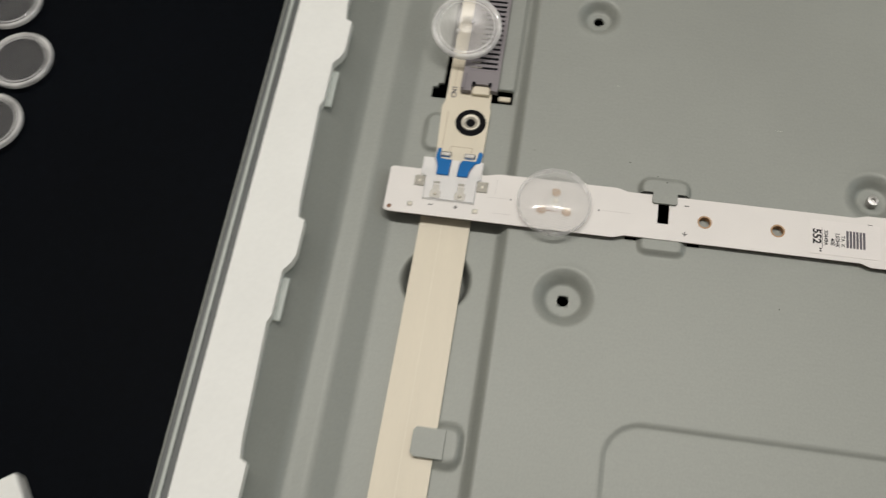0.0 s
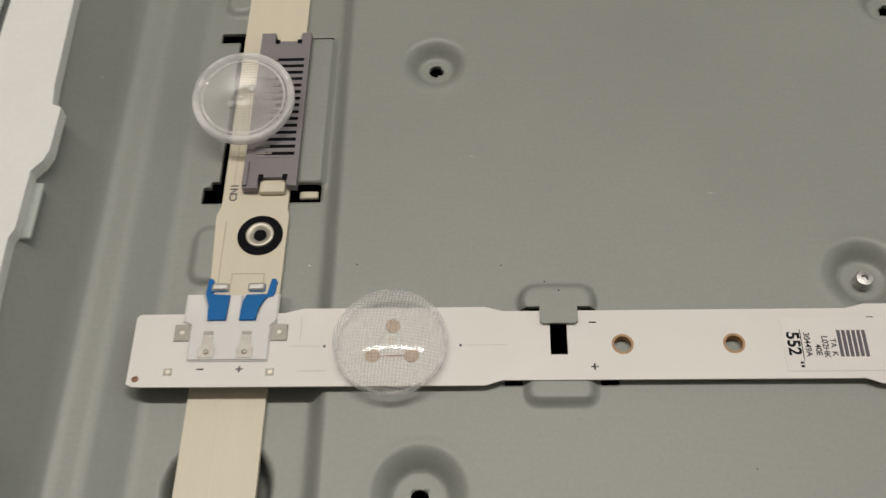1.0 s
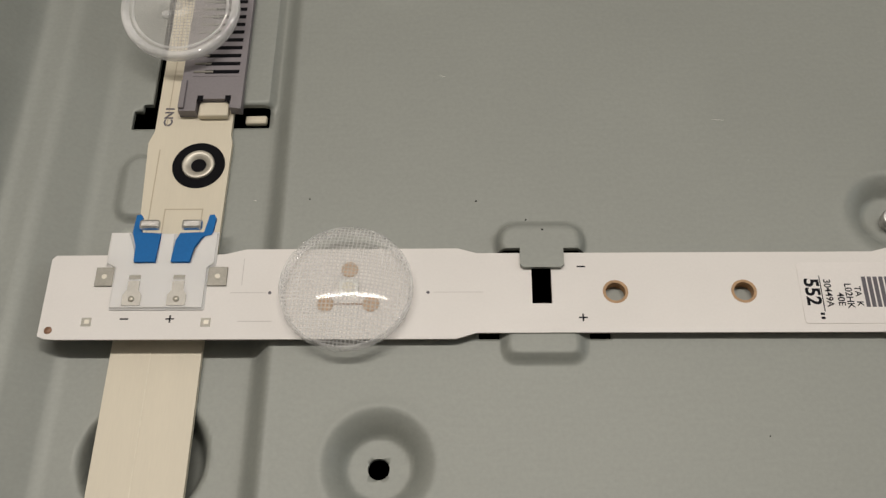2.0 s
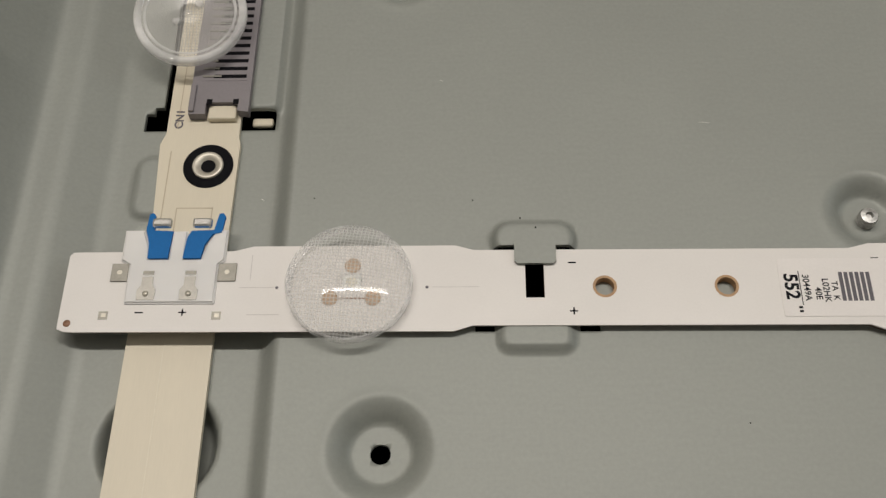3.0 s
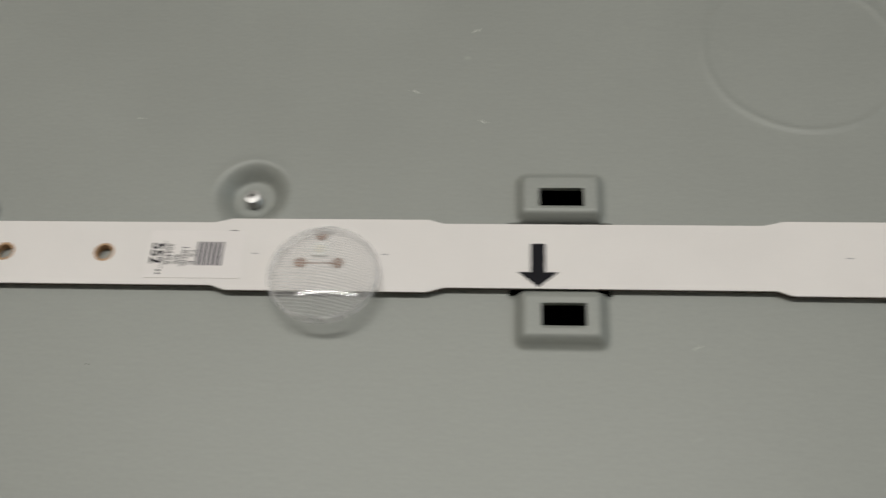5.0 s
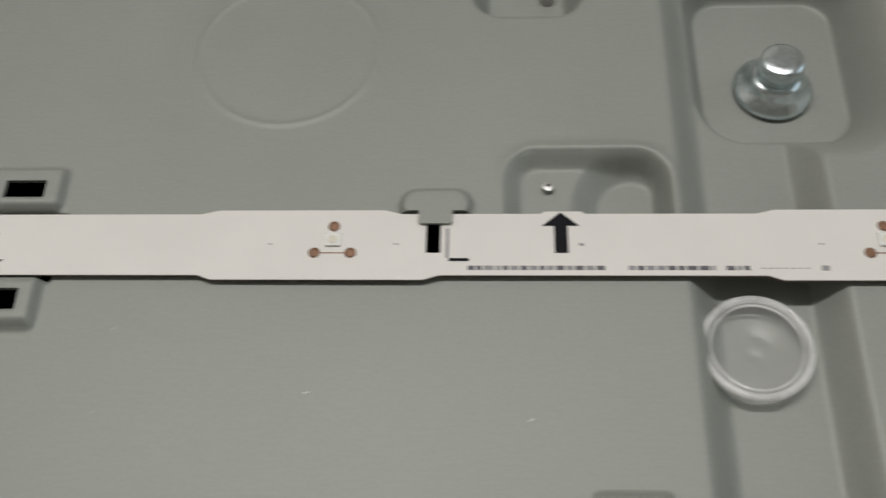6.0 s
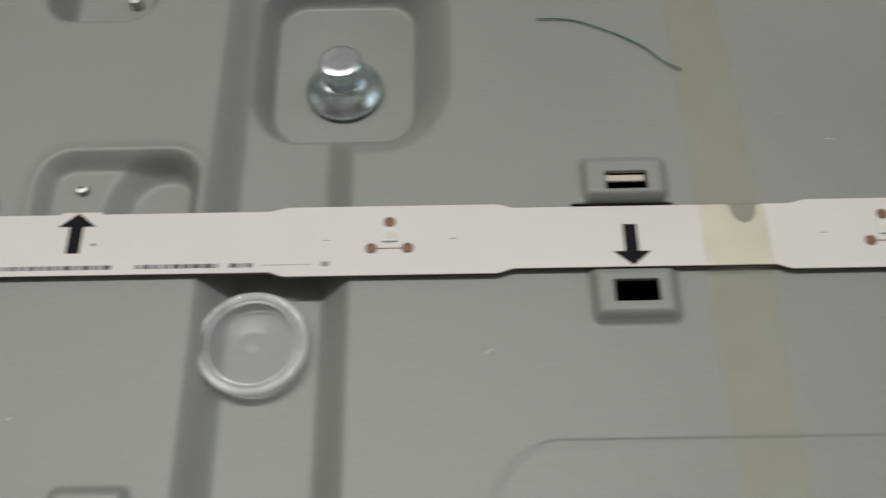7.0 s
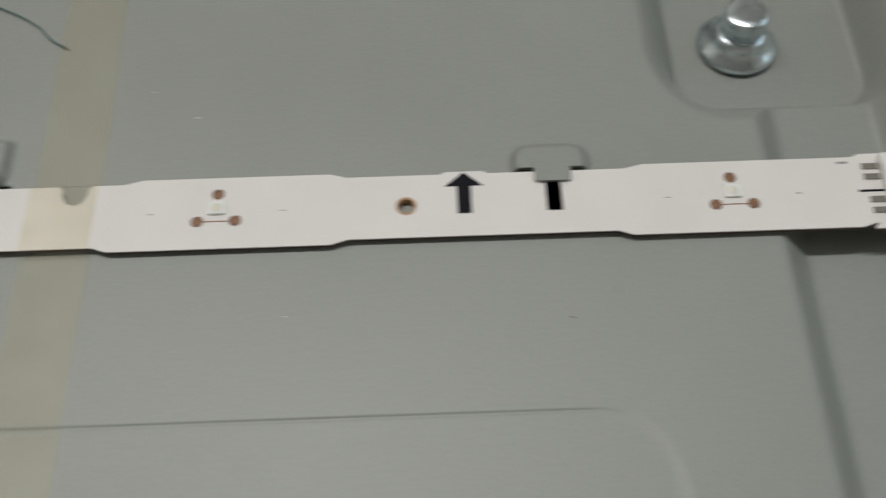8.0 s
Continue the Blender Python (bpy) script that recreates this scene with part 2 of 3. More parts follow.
def rect_loop(x0, x1, y0, y1):
    return [(x0, y0), (x1, y0), (x1, y1), (x0, y1)]


def lathe(profile, x=0, y=0, z=0, count=40):
    """A turned body from (radius, height) pairs in millimetres; ends at radius 0 close it."""
    bm = bmesh.new()
    rings = []
    for r, h in profile:
        if r < 1e-6:
            rings.append([bm.verts.new((x * MM, y * MM, (z + h) * MM))])
        else:
            rings.append([bm.verts.new(((x + r * math.cos(2 * math.pi * k / count)) * MM,
                                        (y + r * math.sin(2 * math.pi * k / count)) * MM, (z + h) * MM)) for k in range(count)])
    for a, b in zip(rings, rings[1:]):
        for k in range(count):
            q = [a[k % len(a)], a[(k + 1) % count % len(a)], b[(k + 1) % count % len(b)], b[k % len(b)]]
            q = list(dict.fromkeys(q))
            if len(q) > 2:
                bm.faces.new(q)
    return bm


def lettering(name, body, size, m, material, parent, label=""):
    cu = bpy.data.curves.new(name, "FONT")
    cu.body, cu.size, cu.align_x, cu.align_y, cu.extrude = body, size * MM, "CENTER", "CENTER", 0.00001
    cu.offset = size * MM * (0.028 if size > 2 else 0.014)
    tmp = new(name, cu)
    bpy.context.view_layer.update()
    me = bpy.data.meshes.new_from_object(tmp.evaluated_get(bpy.context.evaluated_depsgraph_get()))
    bpy.data.objects.remove(tmp)
    bpy.data.curves.remove(cu)
    me.transform(m)
    ob = new(name, me)
    ob.data.materials.clear()
    finish(ob, material)
    ob.parent = parent
    if label:
        tagged(ob, label)
    return ob


# ---- the room, plain and closed ----
def room():
    x0, x1, y0, y1, z0, z1 = -1700, 2200, -1900, 1900, -760, 2400
    # east wall leaves a gap where the added fill lamp stands
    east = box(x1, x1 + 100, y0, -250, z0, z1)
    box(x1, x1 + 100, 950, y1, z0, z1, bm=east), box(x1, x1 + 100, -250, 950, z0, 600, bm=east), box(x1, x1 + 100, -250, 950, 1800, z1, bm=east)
    for name, bm, material in (
        ("wall_west", box(x0 - 100, x0, y0, y1, z0, z1), WALL), ("wall_east", east, WALL),
        ("wall_south", box(x0 - 100, x1 + 100, y0 - 100, y0, z0, z1), WALL), ("wall_north", box(x0 - 100, x1 + 100, y1, y1 + 100, z0, z1), WALL),
        ("floor", box(x0 - 100, x1 + 100, y0 - 100, y1 + 100, z0 - 50, z0), WALL), ("ceiling", box(x0 - 100, x1 + 100, y0 - 100, y1 + 100, z1, z1 + 50), CEILING),
    ):
        tagged(part(name, bm, material), "plain painted room surface closing the space", "room", kind="structure")
    # made-up frame round the fill lamp's gap
    fill_frame = tagged(empty("fill_opening_1"), "white frame added round the unseen fill lamp in the wall", "window", kind="structure")
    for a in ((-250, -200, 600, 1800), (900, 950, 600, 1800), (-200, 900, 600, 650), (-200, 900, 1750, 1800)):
        part("opening_frame", box(x1 + 20, x1 + 80, *a), WHITE_PLASTIC, fill_frame)


room()
TABLE_Z = -13.5
table = part("work_surface", box(-700, 1250, -700, 750, TABLE_Z - 30, TABLE_Z, 4), BLACK_TOP)
for x, y in ((-640, -640), (1190, -640), (-640, 690), (1190, 690)):
    part("leg", box(x - 30, x + 30, y - 30, y + 30, -760, TABLE_Z - 30, 4), BLACK_TOP, table)
tagged(table, "glossy black work surface with dust specks under the chassis", "table")

# ---- the chassis: one stamped sheet ----
SHEET_X0, SHEET_X1, SHEET_Y0, SHEET_Y1 = -68.0, 862.0, -240.0, 300.0

# openings: x0, x1, y0, y1
SLOTS = [
    (-40.0, -34.4, 33.51, 37.32), (-22.8, -16.0, 33.51, 37.32), (-38.5, -36.9, 37.32, 38.7), (-36.9, -34.0, 37.32, 75.78),
    (-41.2, -34.0, 75.78, 78.44), (-22.8, -16.2, 75.78, 76.64),
    (27.0, 31.6, -2.86, 5.71), (19.8, 22.9, -7.09, -5.24), (36.4, 39.6, -7.09, -5.24),
    (225.2, 229.0, -2.86, 5.71), (220.0, 234.6, 5.71, 7.33), (467.0, 470.6, -2.86, 5.71), (461.4, 476.0, 5.71, 7.43), (22.6, 36.6, 5.71, 7.33),
    (135.2, 154.4, 4.76, 7.7), (141.0, 149.2, 10.5, 14.4), (141.3, 149.1, -14.2, -9.85), (135.4, 138.0, -7.43, -5.71), (151.2, 153.8, -7.43, -5.71),
    (347.4, 367.2, 4.76, 8.28), (354.3, 362.4, 10.5, 14.6), (353.8, 362.1, -14.1, -9.6),
    (258.0, 265.4, -58.07, -49.88),
]
ROUND_HOLES = [(5.2, -25.99, 1.6), (6.6, 66.26, 1.55), (104.0, 80.92, 1.6)]


def ramp(sd, width):
    """0 outside an outline, 1 from `width` inside it on, with soft shoulders."""
    s = np.clip(-sd / width, 0, 1)
    return 0.5 * s * s * (3 - 2 * s) + 0.5 * np.clip(s * 1.12 - 0.06, 0, 1)


def rounded(X, Y, x0, x1, y0, y1, r):
    qx = np.abs(X - (x0 + x1) / 2) - (x1 - x0) / 2 + r
    qy = np.abs(Y - (y0 + y1) / 2) - (y1 - y0) / 2 + r
    return np.hypot(np.maximum(qx, 0), np.maximum(qy, 0)) + np.minimum(np.maximum(qx, qy), 0) - r


def sheet_height(X, Y):
    Z = np.zeros_like(X)
    # cable shelf and rising side wall along the west edge
    px = [-68, -66.5, -59.2, -57.6, -56.0, -52.6, -51.2, -45.0, -43.6, -14.9, -14.2, -12.0, -11.4, -10.4, 0]
    pz = [13.0, 11.8, 2.6, 1.2, 0.9, 0.9, 0.5, -2.7, -3.0, -3.0, -2.75, -0.1, 0.12, 0, 0]
    Z += np.interp(X, px, pz)
    Z += np.interp(X, [840, 850, 862], [0, 3, 16])
    # two press channels
    for x0, x1 in ((274.6, 304.6), (509.2, 541.0)):
        Z += -5.5 * ramp(np.abs(X - (x0 + x1) / 2) - (x1 - x0) / 2, 6.6)
    # deep rounded pockets that hold the studs
    for x0, x1, y0, y1 in ((276.0, 324.6, 21.52, 80.92), (490.4, 548.0, 18.66, 78.06)):
        yy = np.where(Y < 47.6, 47.6 + (Y - 47.6) * 0.80, Y)
        s = np.clip(-rounded(X, yy, x0, x1, 47.6 + (y0 - 47.6) * 0.80, y1, 15.5) / 8.6, 0, 1)
        Z = np.where(s > 0, np.minimum(Z, -12.5 * (0.35 * s + 0.65 * s * s)), Z)
    # well beside the channel, deeper at its east end
    well = rounded(X, Y, 240.6, 273.6, -1.9, 22.9, 7)
    Z += np.where(X < 276.0, 0.32 * np.exp(-((well - 0.2) / 1.3) ** 2), 0)
    Z = np.where((X < 276.0) & (well < 0), np.minimum(Z, -2.6 * ramp(well, 3.6)), Z)
    Z += np.where(X < 273.2, -3.2 * ramp(np.hypot(X - 266.0, (Y - 10.47) * 0.9) - 12.5, 6.0) * ramp(well, 3.0), 0)
    # pocket at the north
    Z += -8.5 * ramp(rounded(X, Y, 233.6, 259.0, 57.88, 95.2, 7), 4.5)
    # dimples
    for x, y, r, flat, d in ((5.3, -25.99, 8.4, 4.8, 3.0), (6.5, 66.35, 6.7, 3.7, 2.8), (85.6, 14.28, 7.6, 4.3, 2.6), (104.0, 81.11, 7.0, 4.0, 2.8)):
        q = np.hypot(X - x, Y - y) - r
        s = np.clip(-q / (r - flat), 0, 1)
        Z += -d * (0.12 * s + 0.88 * s * s) + 0.10 * np.exp(-((q - 0.3) / 0.9) ** 2)
    # round dish under the cable board
    Z += -5.0 * ramp(np.hypot(X + 29.4, Y + 24.37) - 9.6, 2.0)
    # raised pads and bridges
    for x0, x1, y0, y1, r, h, w in (
        (22.3, 36.7, 5.24, 12.57, 3.4, 1.9, 1.1), (22.9, 36.0, -11.14, -4.76, 2.6, 1.3, 1.5),
        (220.0, 234.6, 5.24, 13.14, 3.6, 1.9, 1.1), (461.2, 476.2, 5.24, 13.52, 3.6, 1.9, 1.1),
        (136.6, 153.2, 7.7, 18.5, 1.8, 2.0, 1.5), (136.4, 153.2, -17.9, -6.09, 1.8, 2.2, 1.9),
        (349.4, 366.7, 8.28, 18.8, 1.8, 2.0, 1.5), (349.2, 366.2, -17.9, -5.9, 1.8, 2.2, 1.9),
        (254.6, 268.6, -62.83, -46.65, 1.8, 2.0, 1.5),
        (-21.9, -15.2, 36.4, 76.2, 1.8, 1.5, 0.9),
        (-40.4, -33.2, 14.85, 28.18, 3.2, 1.05, 1.2), (-24.0, -15.2, -75.21, -63.31, 3.8, 1.6, 1.4),
        (-41.4, -34.2, 83.3, 96.2, 3.2, 1.05, 1.2),
    ):
        Z += h * ramp(rounded(X, Y, x0, x1, y0, y1, r), w)
    # shallow stepped fields
    Z += -0.45 * ramp(rounded(X, Y, 18.6, 150.0, -142.8, -57.12, 10), 1.2)
    Z += np.interp(X, [333, 346, 468, 481], [-0.14, -0.22, -0.22, -0.14]) * np.exp(-((rounded(X, Y, 329.5, 485.0, -142.8, -39.89, 13) / 0.27) ** 2)) - 0.20 * ramp(rounded(X, Y, 329.5, 485.0, -142.8, -39.89, 13), 1.0)
    # faint pressed circle
    Z += 0.24 * np.exp(-((np.hypot(X - 194.2, Y - 49.0) - 19.6) / 0.5) ** 2)
    # the sheet is never quite flat
    Z += 0.10 * np.sin(X * 0.021 + 1.0) * np.sin(Y * 0.034) + 0.05 * np.sin(X * 0.05 + Y * 0.043)
    return Z


def grid_lines(spans, exact):
    got = []
    for a, b, step in spans:
        got += list(np.arange(a, b, step))
    got.append(spans[-1][1])
    exact = sorted(set(exact))
    ex = np.array(exact)
    got = [g for g in got if np.min(np.abs(ex - g)) > 0.26]
    return np.array(sorted(got + exact))


def chassis_sheet(parent):
    xs = grid_lines([(SHEET_X0, -44, 0.7), (-44, 50, 0.6), (50, 130, 0.75), (130, 156, 0.5), (156, 215, 0.6), (215, 345, 0.6), (345, 372, 0.55),
                     (372, 455, 0.9), (455, 550, 0.7), (550, 840, 12), (840, SHEET_X1, 1.5)],
                    [v for s in SLOTS for v in s[:2]] + [SHEET_X0, SHEET_X1])
    ys = grid_lines([(SHEET_Y0, -84, 6), (-84, -62, 0.9), (-62, -50, 0.7), (-50, 36, 0.55), (36, 100, 0.75), (100, SHEET_Y1, 8)],
                    [v for s in SLOTS for v in s[2:]] + [-40.5, -40.2, -39.9, -39.6, -39.3, SHEET_Y0, SHEET_Y1])
    X, Y = np.meshgrid(xs, ys)
    # grid points near a round hole move onto its edge
    for x, y, r in ROUND_HOLES:
        d = np.hypot(X - x, Y - y)
        near = (np.abs(d - r) < 0.42) & (d > 0.05)
        k = np.where(near, r / np.maximum(d, 0.05), 1)
        X, Y = x + (X - x) * k, y + (Y - y) * k
    Z = sheet_height(X, Y)
    ny, nx = X.shape
    CX = (X[:-1, :-1] + X[1:, 1:] + X[1:, :-1] + X[:-1, 1:]) / 4
    CY = (Y[:-1, :-1] + Y[1:, 1:] + Y[1:, :-1] + Y[:-1, 1:]) / 4
    keep = np.ones(CX.shape, bool)
    for x0, x1, y0, y1 in SLOTS:
        keep &= ~((CX > x0) & (CX < x1) & (CY > y0) & (CY < y1))
    for x, y, r in ROUND_HOLES:
        keep &= np.hypot(CX - x, CY - y) > r * 0.97
    idx = np.arange(nx * ny).reshape(ny, nx)
    quads = np.stack([idx[:-1, :-1], idx[:-1, 1:], idx[1:, 1:], idx[1:, :-1]], -1)
    faces = quads[keep]
    verts = np.stack([X.ravel(), Y.ravel(), Z.ravel()], -1)
    # thickness shown at every cut edge
    edges = {}
    for a, b in ((0, 1), (1, 2), (2, 3), (3, 0)):
        e = faces[:, [a, b]]
        key = np.sort(e, 1)
        edges.setdefault("k", []).append(key[:, 0] * (nx * ny) + key[:, 1])
        edges.setdefault("e", []).append(e)
    keys, pairs = np.concatenate(edges["k"]), np.concatenate(edges["e"])
    u, first, count = np.unique(keys, return_index=True, return_counts=True)
    rim = pairs[first[count == 1]]
    rv = np.unique(rim)
    low = {int(v): len(verts) + k for k, v in enumerate(rv)}
    verts = np.concatenate([verts, verts[rv] - [0, 0, 0.9]])
    walls = [(int(b), int(a), low[int(a)], low[int(b)]) for a, b in rim]
    me = bpy.data.meshes.new("sheet")
    me.from_pydata((verts * MM).tolist(), [], faces.tolist() + walls)
    ob = new("sheet", me)
    finish(ob, STEEL, True)
    flat = np.ones(len(me.polygons), bool)
    flat[len(faces):] = False
    me.polygons.foreach_set("use_smooth", flat)
    ob.parent = parent
    return ob


chassis = tagged(empty("backlight_chassis"), "grey-green coated steel television back chassis with pressed dimples and slots", "chassis")
chassis_sheet(chassis)
for x0, x1, y0, y1 in ((26.2, 32.9, 3.9, 7.81), (224.0, 230.6, 4.19, 8.19), (465.4, 472.2, 4.19, 8.38)):
    out = [(x0, y0 + 0.48), (x0 + 0.5, y0), (x1 - 0.5, y0), (x1, y0 + 0.48), (x1, y1), (x0, y1)]
    part("hook_tongue", plate(out, 1.68, 2.3), STEEL, chassis)
part("hook_tongue", plate([(-28.2, -72.35), (-27.4, -73.3), (-20, -73.3), (-20, -65.69), (-27.4, -65.69), (-28.2, -66.64)], -1.5, -0.7), STEEL, chassis)
part("backing_foam", box(354.4, 362.2, 12.9, 14.5, 0.1, 0.9, 0.3), CREAM, chassis, "cream foam strip behind a slot")
for side, x0, x1 in (("outer_wall", -85.8, -84.9), ("outer_wall", 879, 880)):
    part(side, box(x0, x1, SHEET_Y0, SHEET_Y1, TABLE_Z, 12.0, 0.2), STEEL, chassis)
part("flange", box(-85, -67.0, SHEET_Y0, SHEET_Y1, 11.2, 12.2, 0.3), STEEL, chassis)
part("flange", box(861.5, 879, SHEET_Y0, SHEET_Y1, 14.8, 15.8, 0.3), STEEL, chassis)
for y0, y1 in ((SHEET_Y0 - 0.95, SHEET_Y0), (SHEET_Y1, SHEET_Y1 + 0.95)):
    part("outer_wall", box(-85.8, 880, y0, y1, TABLE_Z, 12, 0.2), STEEL, chassis)


def stud(name, x, y, z, label, r=1.6, h=2.0):
    s = tagged(empty(name, x, y, z), label, "stud")
    prof = [(0, 0), (r, 0)]
    k = 0.0
    while k < h - 0.6:
        prof += [(r, k + 0.12), (r * 0.86, k + 0.34), (r, k + 0.56)]
        k += 0.6
    prof += [(r * 0.9, h), (r * 0.4, h + 0.1), (r * 0.3, h - 0.5), (0, h - 0.5)]
    part("thread", lathe(prof, count=24), SCREW, s, smooth=False)
    return s


stud("screw_tip", 85.6, 13.9, -2.6, "bright threaded screw tip poking through a round dimple")
stud("screw_tip", 249.4, 14.85, -2.9, "small bright screw tip in the recessed well", 1.2, 1.6)
stud("screw_tip", 251.0, 70.45, -8.6, "small bright screw tip in the deep pocket", 1.6, 2.4)


def rivet_stud(x, y, z):
    s = tagged(empty("rivet_nut", x, y, z), "blue zinc plated rivet nut standing in a pressed pocket", "rivet nut")
    part("flange", lathe([(0, 0), (8.3, 0), (8.6, 0.3), (8.6, 0.8), (8.1, 1.3), (7.2, 1.9), (6.3, 2.7), (5.7, 3.5), (5.3, 4.5), (4.6, 4.9), (4.2, 4.9)], count=56), ZINC, s, "", True)
    part("barrel", lathe([(4.5, 4.8), (4.35, 5.2), (4.4, 5.8), (4.65, 6.2), (4.7, 9.6), (4.5, 10.1), (4.0, 10.4), (2.0, 10.45), (0, 10.4)], count=48), ZINC, s, "", True)
    return s


rivet_stud(300.3, 46.8, -12.0)
rivet_stud(513.8, 47.0, -12.0)

# ---- white plastic side frame ----
frame_w = tagged(empty("side_frame"), "white plastic frame along the chassis edge with stepped tabs", "frame")
out = [(-80.2, -223.7), (-67.2, -223.7)]
y = -180.9
while y < 238:
    out += [(-67.2, y + 3.81), (-66.4, y + 5.71), (-66.4, y + 18.09), (-64.6, y + 20.47), (-63.8, y + 22.85), (-63.8, y + 32.84), (-65.6, y + 33.51), (-66.2, y + 38.08)]
    y += 64.07
out += [(-67.2, 276.1), (-80.2, 276.1)]
part("rail", plate(out, 12.4, 15.2), WHITE_PLASTIC, frame_w)
part("lip", box(-84.8, -80.3, -223.7, 276.1, 6.5, 14.0, 0.5), BEZEL, frame_w, "dark grey outer bezel edge")
part("bead", box(-83.2, -82.2, -223.7, 276.1, 14.0, 14.6, 0.2), GREY_TAB, frame_w, "thin pale bead along the edge")
y = -180.9
while y < 238:
    part("tab", box(-67.0, -64.6, y + 5.24, y + 17.14, 11.8, 12.7, 0.3), GREY_TAB, frame_w, "thin grey translucent tab")
    y += 64.07

# ---- cable board on the shelf ----
board = tagged(empty("cable_board"), "cream flat circuit board running along the chassis shelf", "circuit board")
prof = [(-37.6, -209.4), (-22.3, -209.4), (-22.4, -5.0), (-22.0, 11.42), (-21.8, 29.99), (-22.2, 31.42), (-22.2, 266.6), (-36.4, 266.6), (-35.4, 32.37), (-36.2, 29.99), (-35.2, 11.42), (-36.4, -5.0)]
part("laminate", plate(prof, -2.9, -1.9, [ring_loop(-27.0, 25.32, 2.0)]), CREAM, board)
part("seam", box(-30.3, -30.1, -190.4, -8.09, -1.9, -1.86), PALE_CREAM, board, "thin pale lengthwise seam")
part("trace", box(-33.6, -33.45, 33.32, 57.12, -1.9, -1.86), TRACE, board)
part("trace", box(-34.1, -33.9, 11.9, 28.56, -1.9, -1.87), TRACE, board)
for p in ([(-31.6, 12), (-31.4, 16.95)], [(-31.4, 16.76), (-25.2, 16.95)], [(-25.4, 12), (-25.2, 16.95)]):
    (x0, y0), (x1, y1) = p
    part("trace", box(x0, x1, y0, y1, -1.9, -1.87), TRACE, board)
lettering("print_cn", "CN1", 2.1, Matrix.Translation((-33.3 * MM, 35.4 * MM, -1.87 * MM)) @ Matrix.Rotation(radians(90), 4, "Z"), DARK_INK, board, "small black printed letters")
for k in range(3):
    part("chip", box(-31.6, -29.8, 39.03 + 2.09 * k, 40.36 + 2.09 * k, -1.9, -1.3, 0.1), TAN if k == 1 else DULL_PAD, board)

grommet = tagged(empty("screw_grommet", -27.0, 25.32, -1.9), "black ring washer with hollow metal rivet on the cream board", "grommet")
part("washer", lathe([(2.4, 0.0), (4.45, 0.0), (4.45, 0.12), (4.3, 0.2), (2.4, 0.2)]), RUBBER, grommet, "black rubber ring")
part("eyelet", lathe([(2.75, 0.15), (2.75, 0.45), (2.55, 0.6), (2.0, 0.45), (1.5, 0.2), (1.2, -0.1)]), EYELET, grommet, "hollow metal eyelet", True)
# black disc: the hole's shade put into colour
part("bore_shade", lathe([(1.28, 0.03), (0, 0.0)]), RUBBER, grommet)

plug = tagged(empty("board_connector"), "mauve-grey pin connector housing with dark pin slots on the cable board", "connector")
hs = [(-31.4, 35.22), (-28.4, 35.22), (-28.4, 37.7), (-22.6, 37.7), (-22.6, 35.9), (-20.6, 35.6), (-20.6, 75.68), (-22.6, 75.68), (-22.6, 73.3), (-28.4, 73.3), (-28.4, 75.68), (-31.4, 75.68)]
part("housing", plate(hs, -1.9, 0.0), GREY_HOUSING, plug)
part("raised_edge", box(-31.4, -30.4, 35.6, 41.51, 0.0, 0.5, 0.15), GREY_HOUSING, plug)
part("pin_bed", box(-29.6, -21.4, 42.46, 69.02, 0.0, 0.06), GREY_HOUSING, plug)
for k in range(15):
    y = 43.03 + k * 1.76
    # no recess is cut: a black strip paints the slot's shade
    part("slot", box(-27.6, -21.6, y, y + 0.76, 0.06, 0.1), RUBBER, plug, "black strip painted for a shaded pin slot")
    part("pin", box(-29.6, -26.2 - (k % 3) * 0.5, y + 0.19, y + 0.57, 0.1, 0.2), DULL_PAD, plug, "dull pin")
for y0, y1 in ((34.65, 37.51), (73.49, 76.35)):
    part("latch", box(-28.0, -22.9, y0, y1, -1.9, -0.7, 0.25), CREAM, plug, "cream latch")
    for x0 in (-28.3, -23.5):
        # black patch painted for the shade beside the latch
        part("latch_gap_shade", box(x0, x0 + 1.0, y1 - 0.29 if y0 < 47.6 else y0 - 0.86, y1 + 0.86 if y0 < 47.6 else y0 + 0.29, 0.0, 0.05), RUBBER, plug)
part("wire_end", box(-20.4, -16.6, 34.65, 36.37, -4.2, -3.1, 0.4), CREAM, plug, "cream wire end below the slot")

# ---- the LED strip ----
LEDS = [0.0, 100.7, 207.8, 311.85, 406.8, 501.6]
TOP = 1.6
NARROW, WIDE = 6.66, 7.62


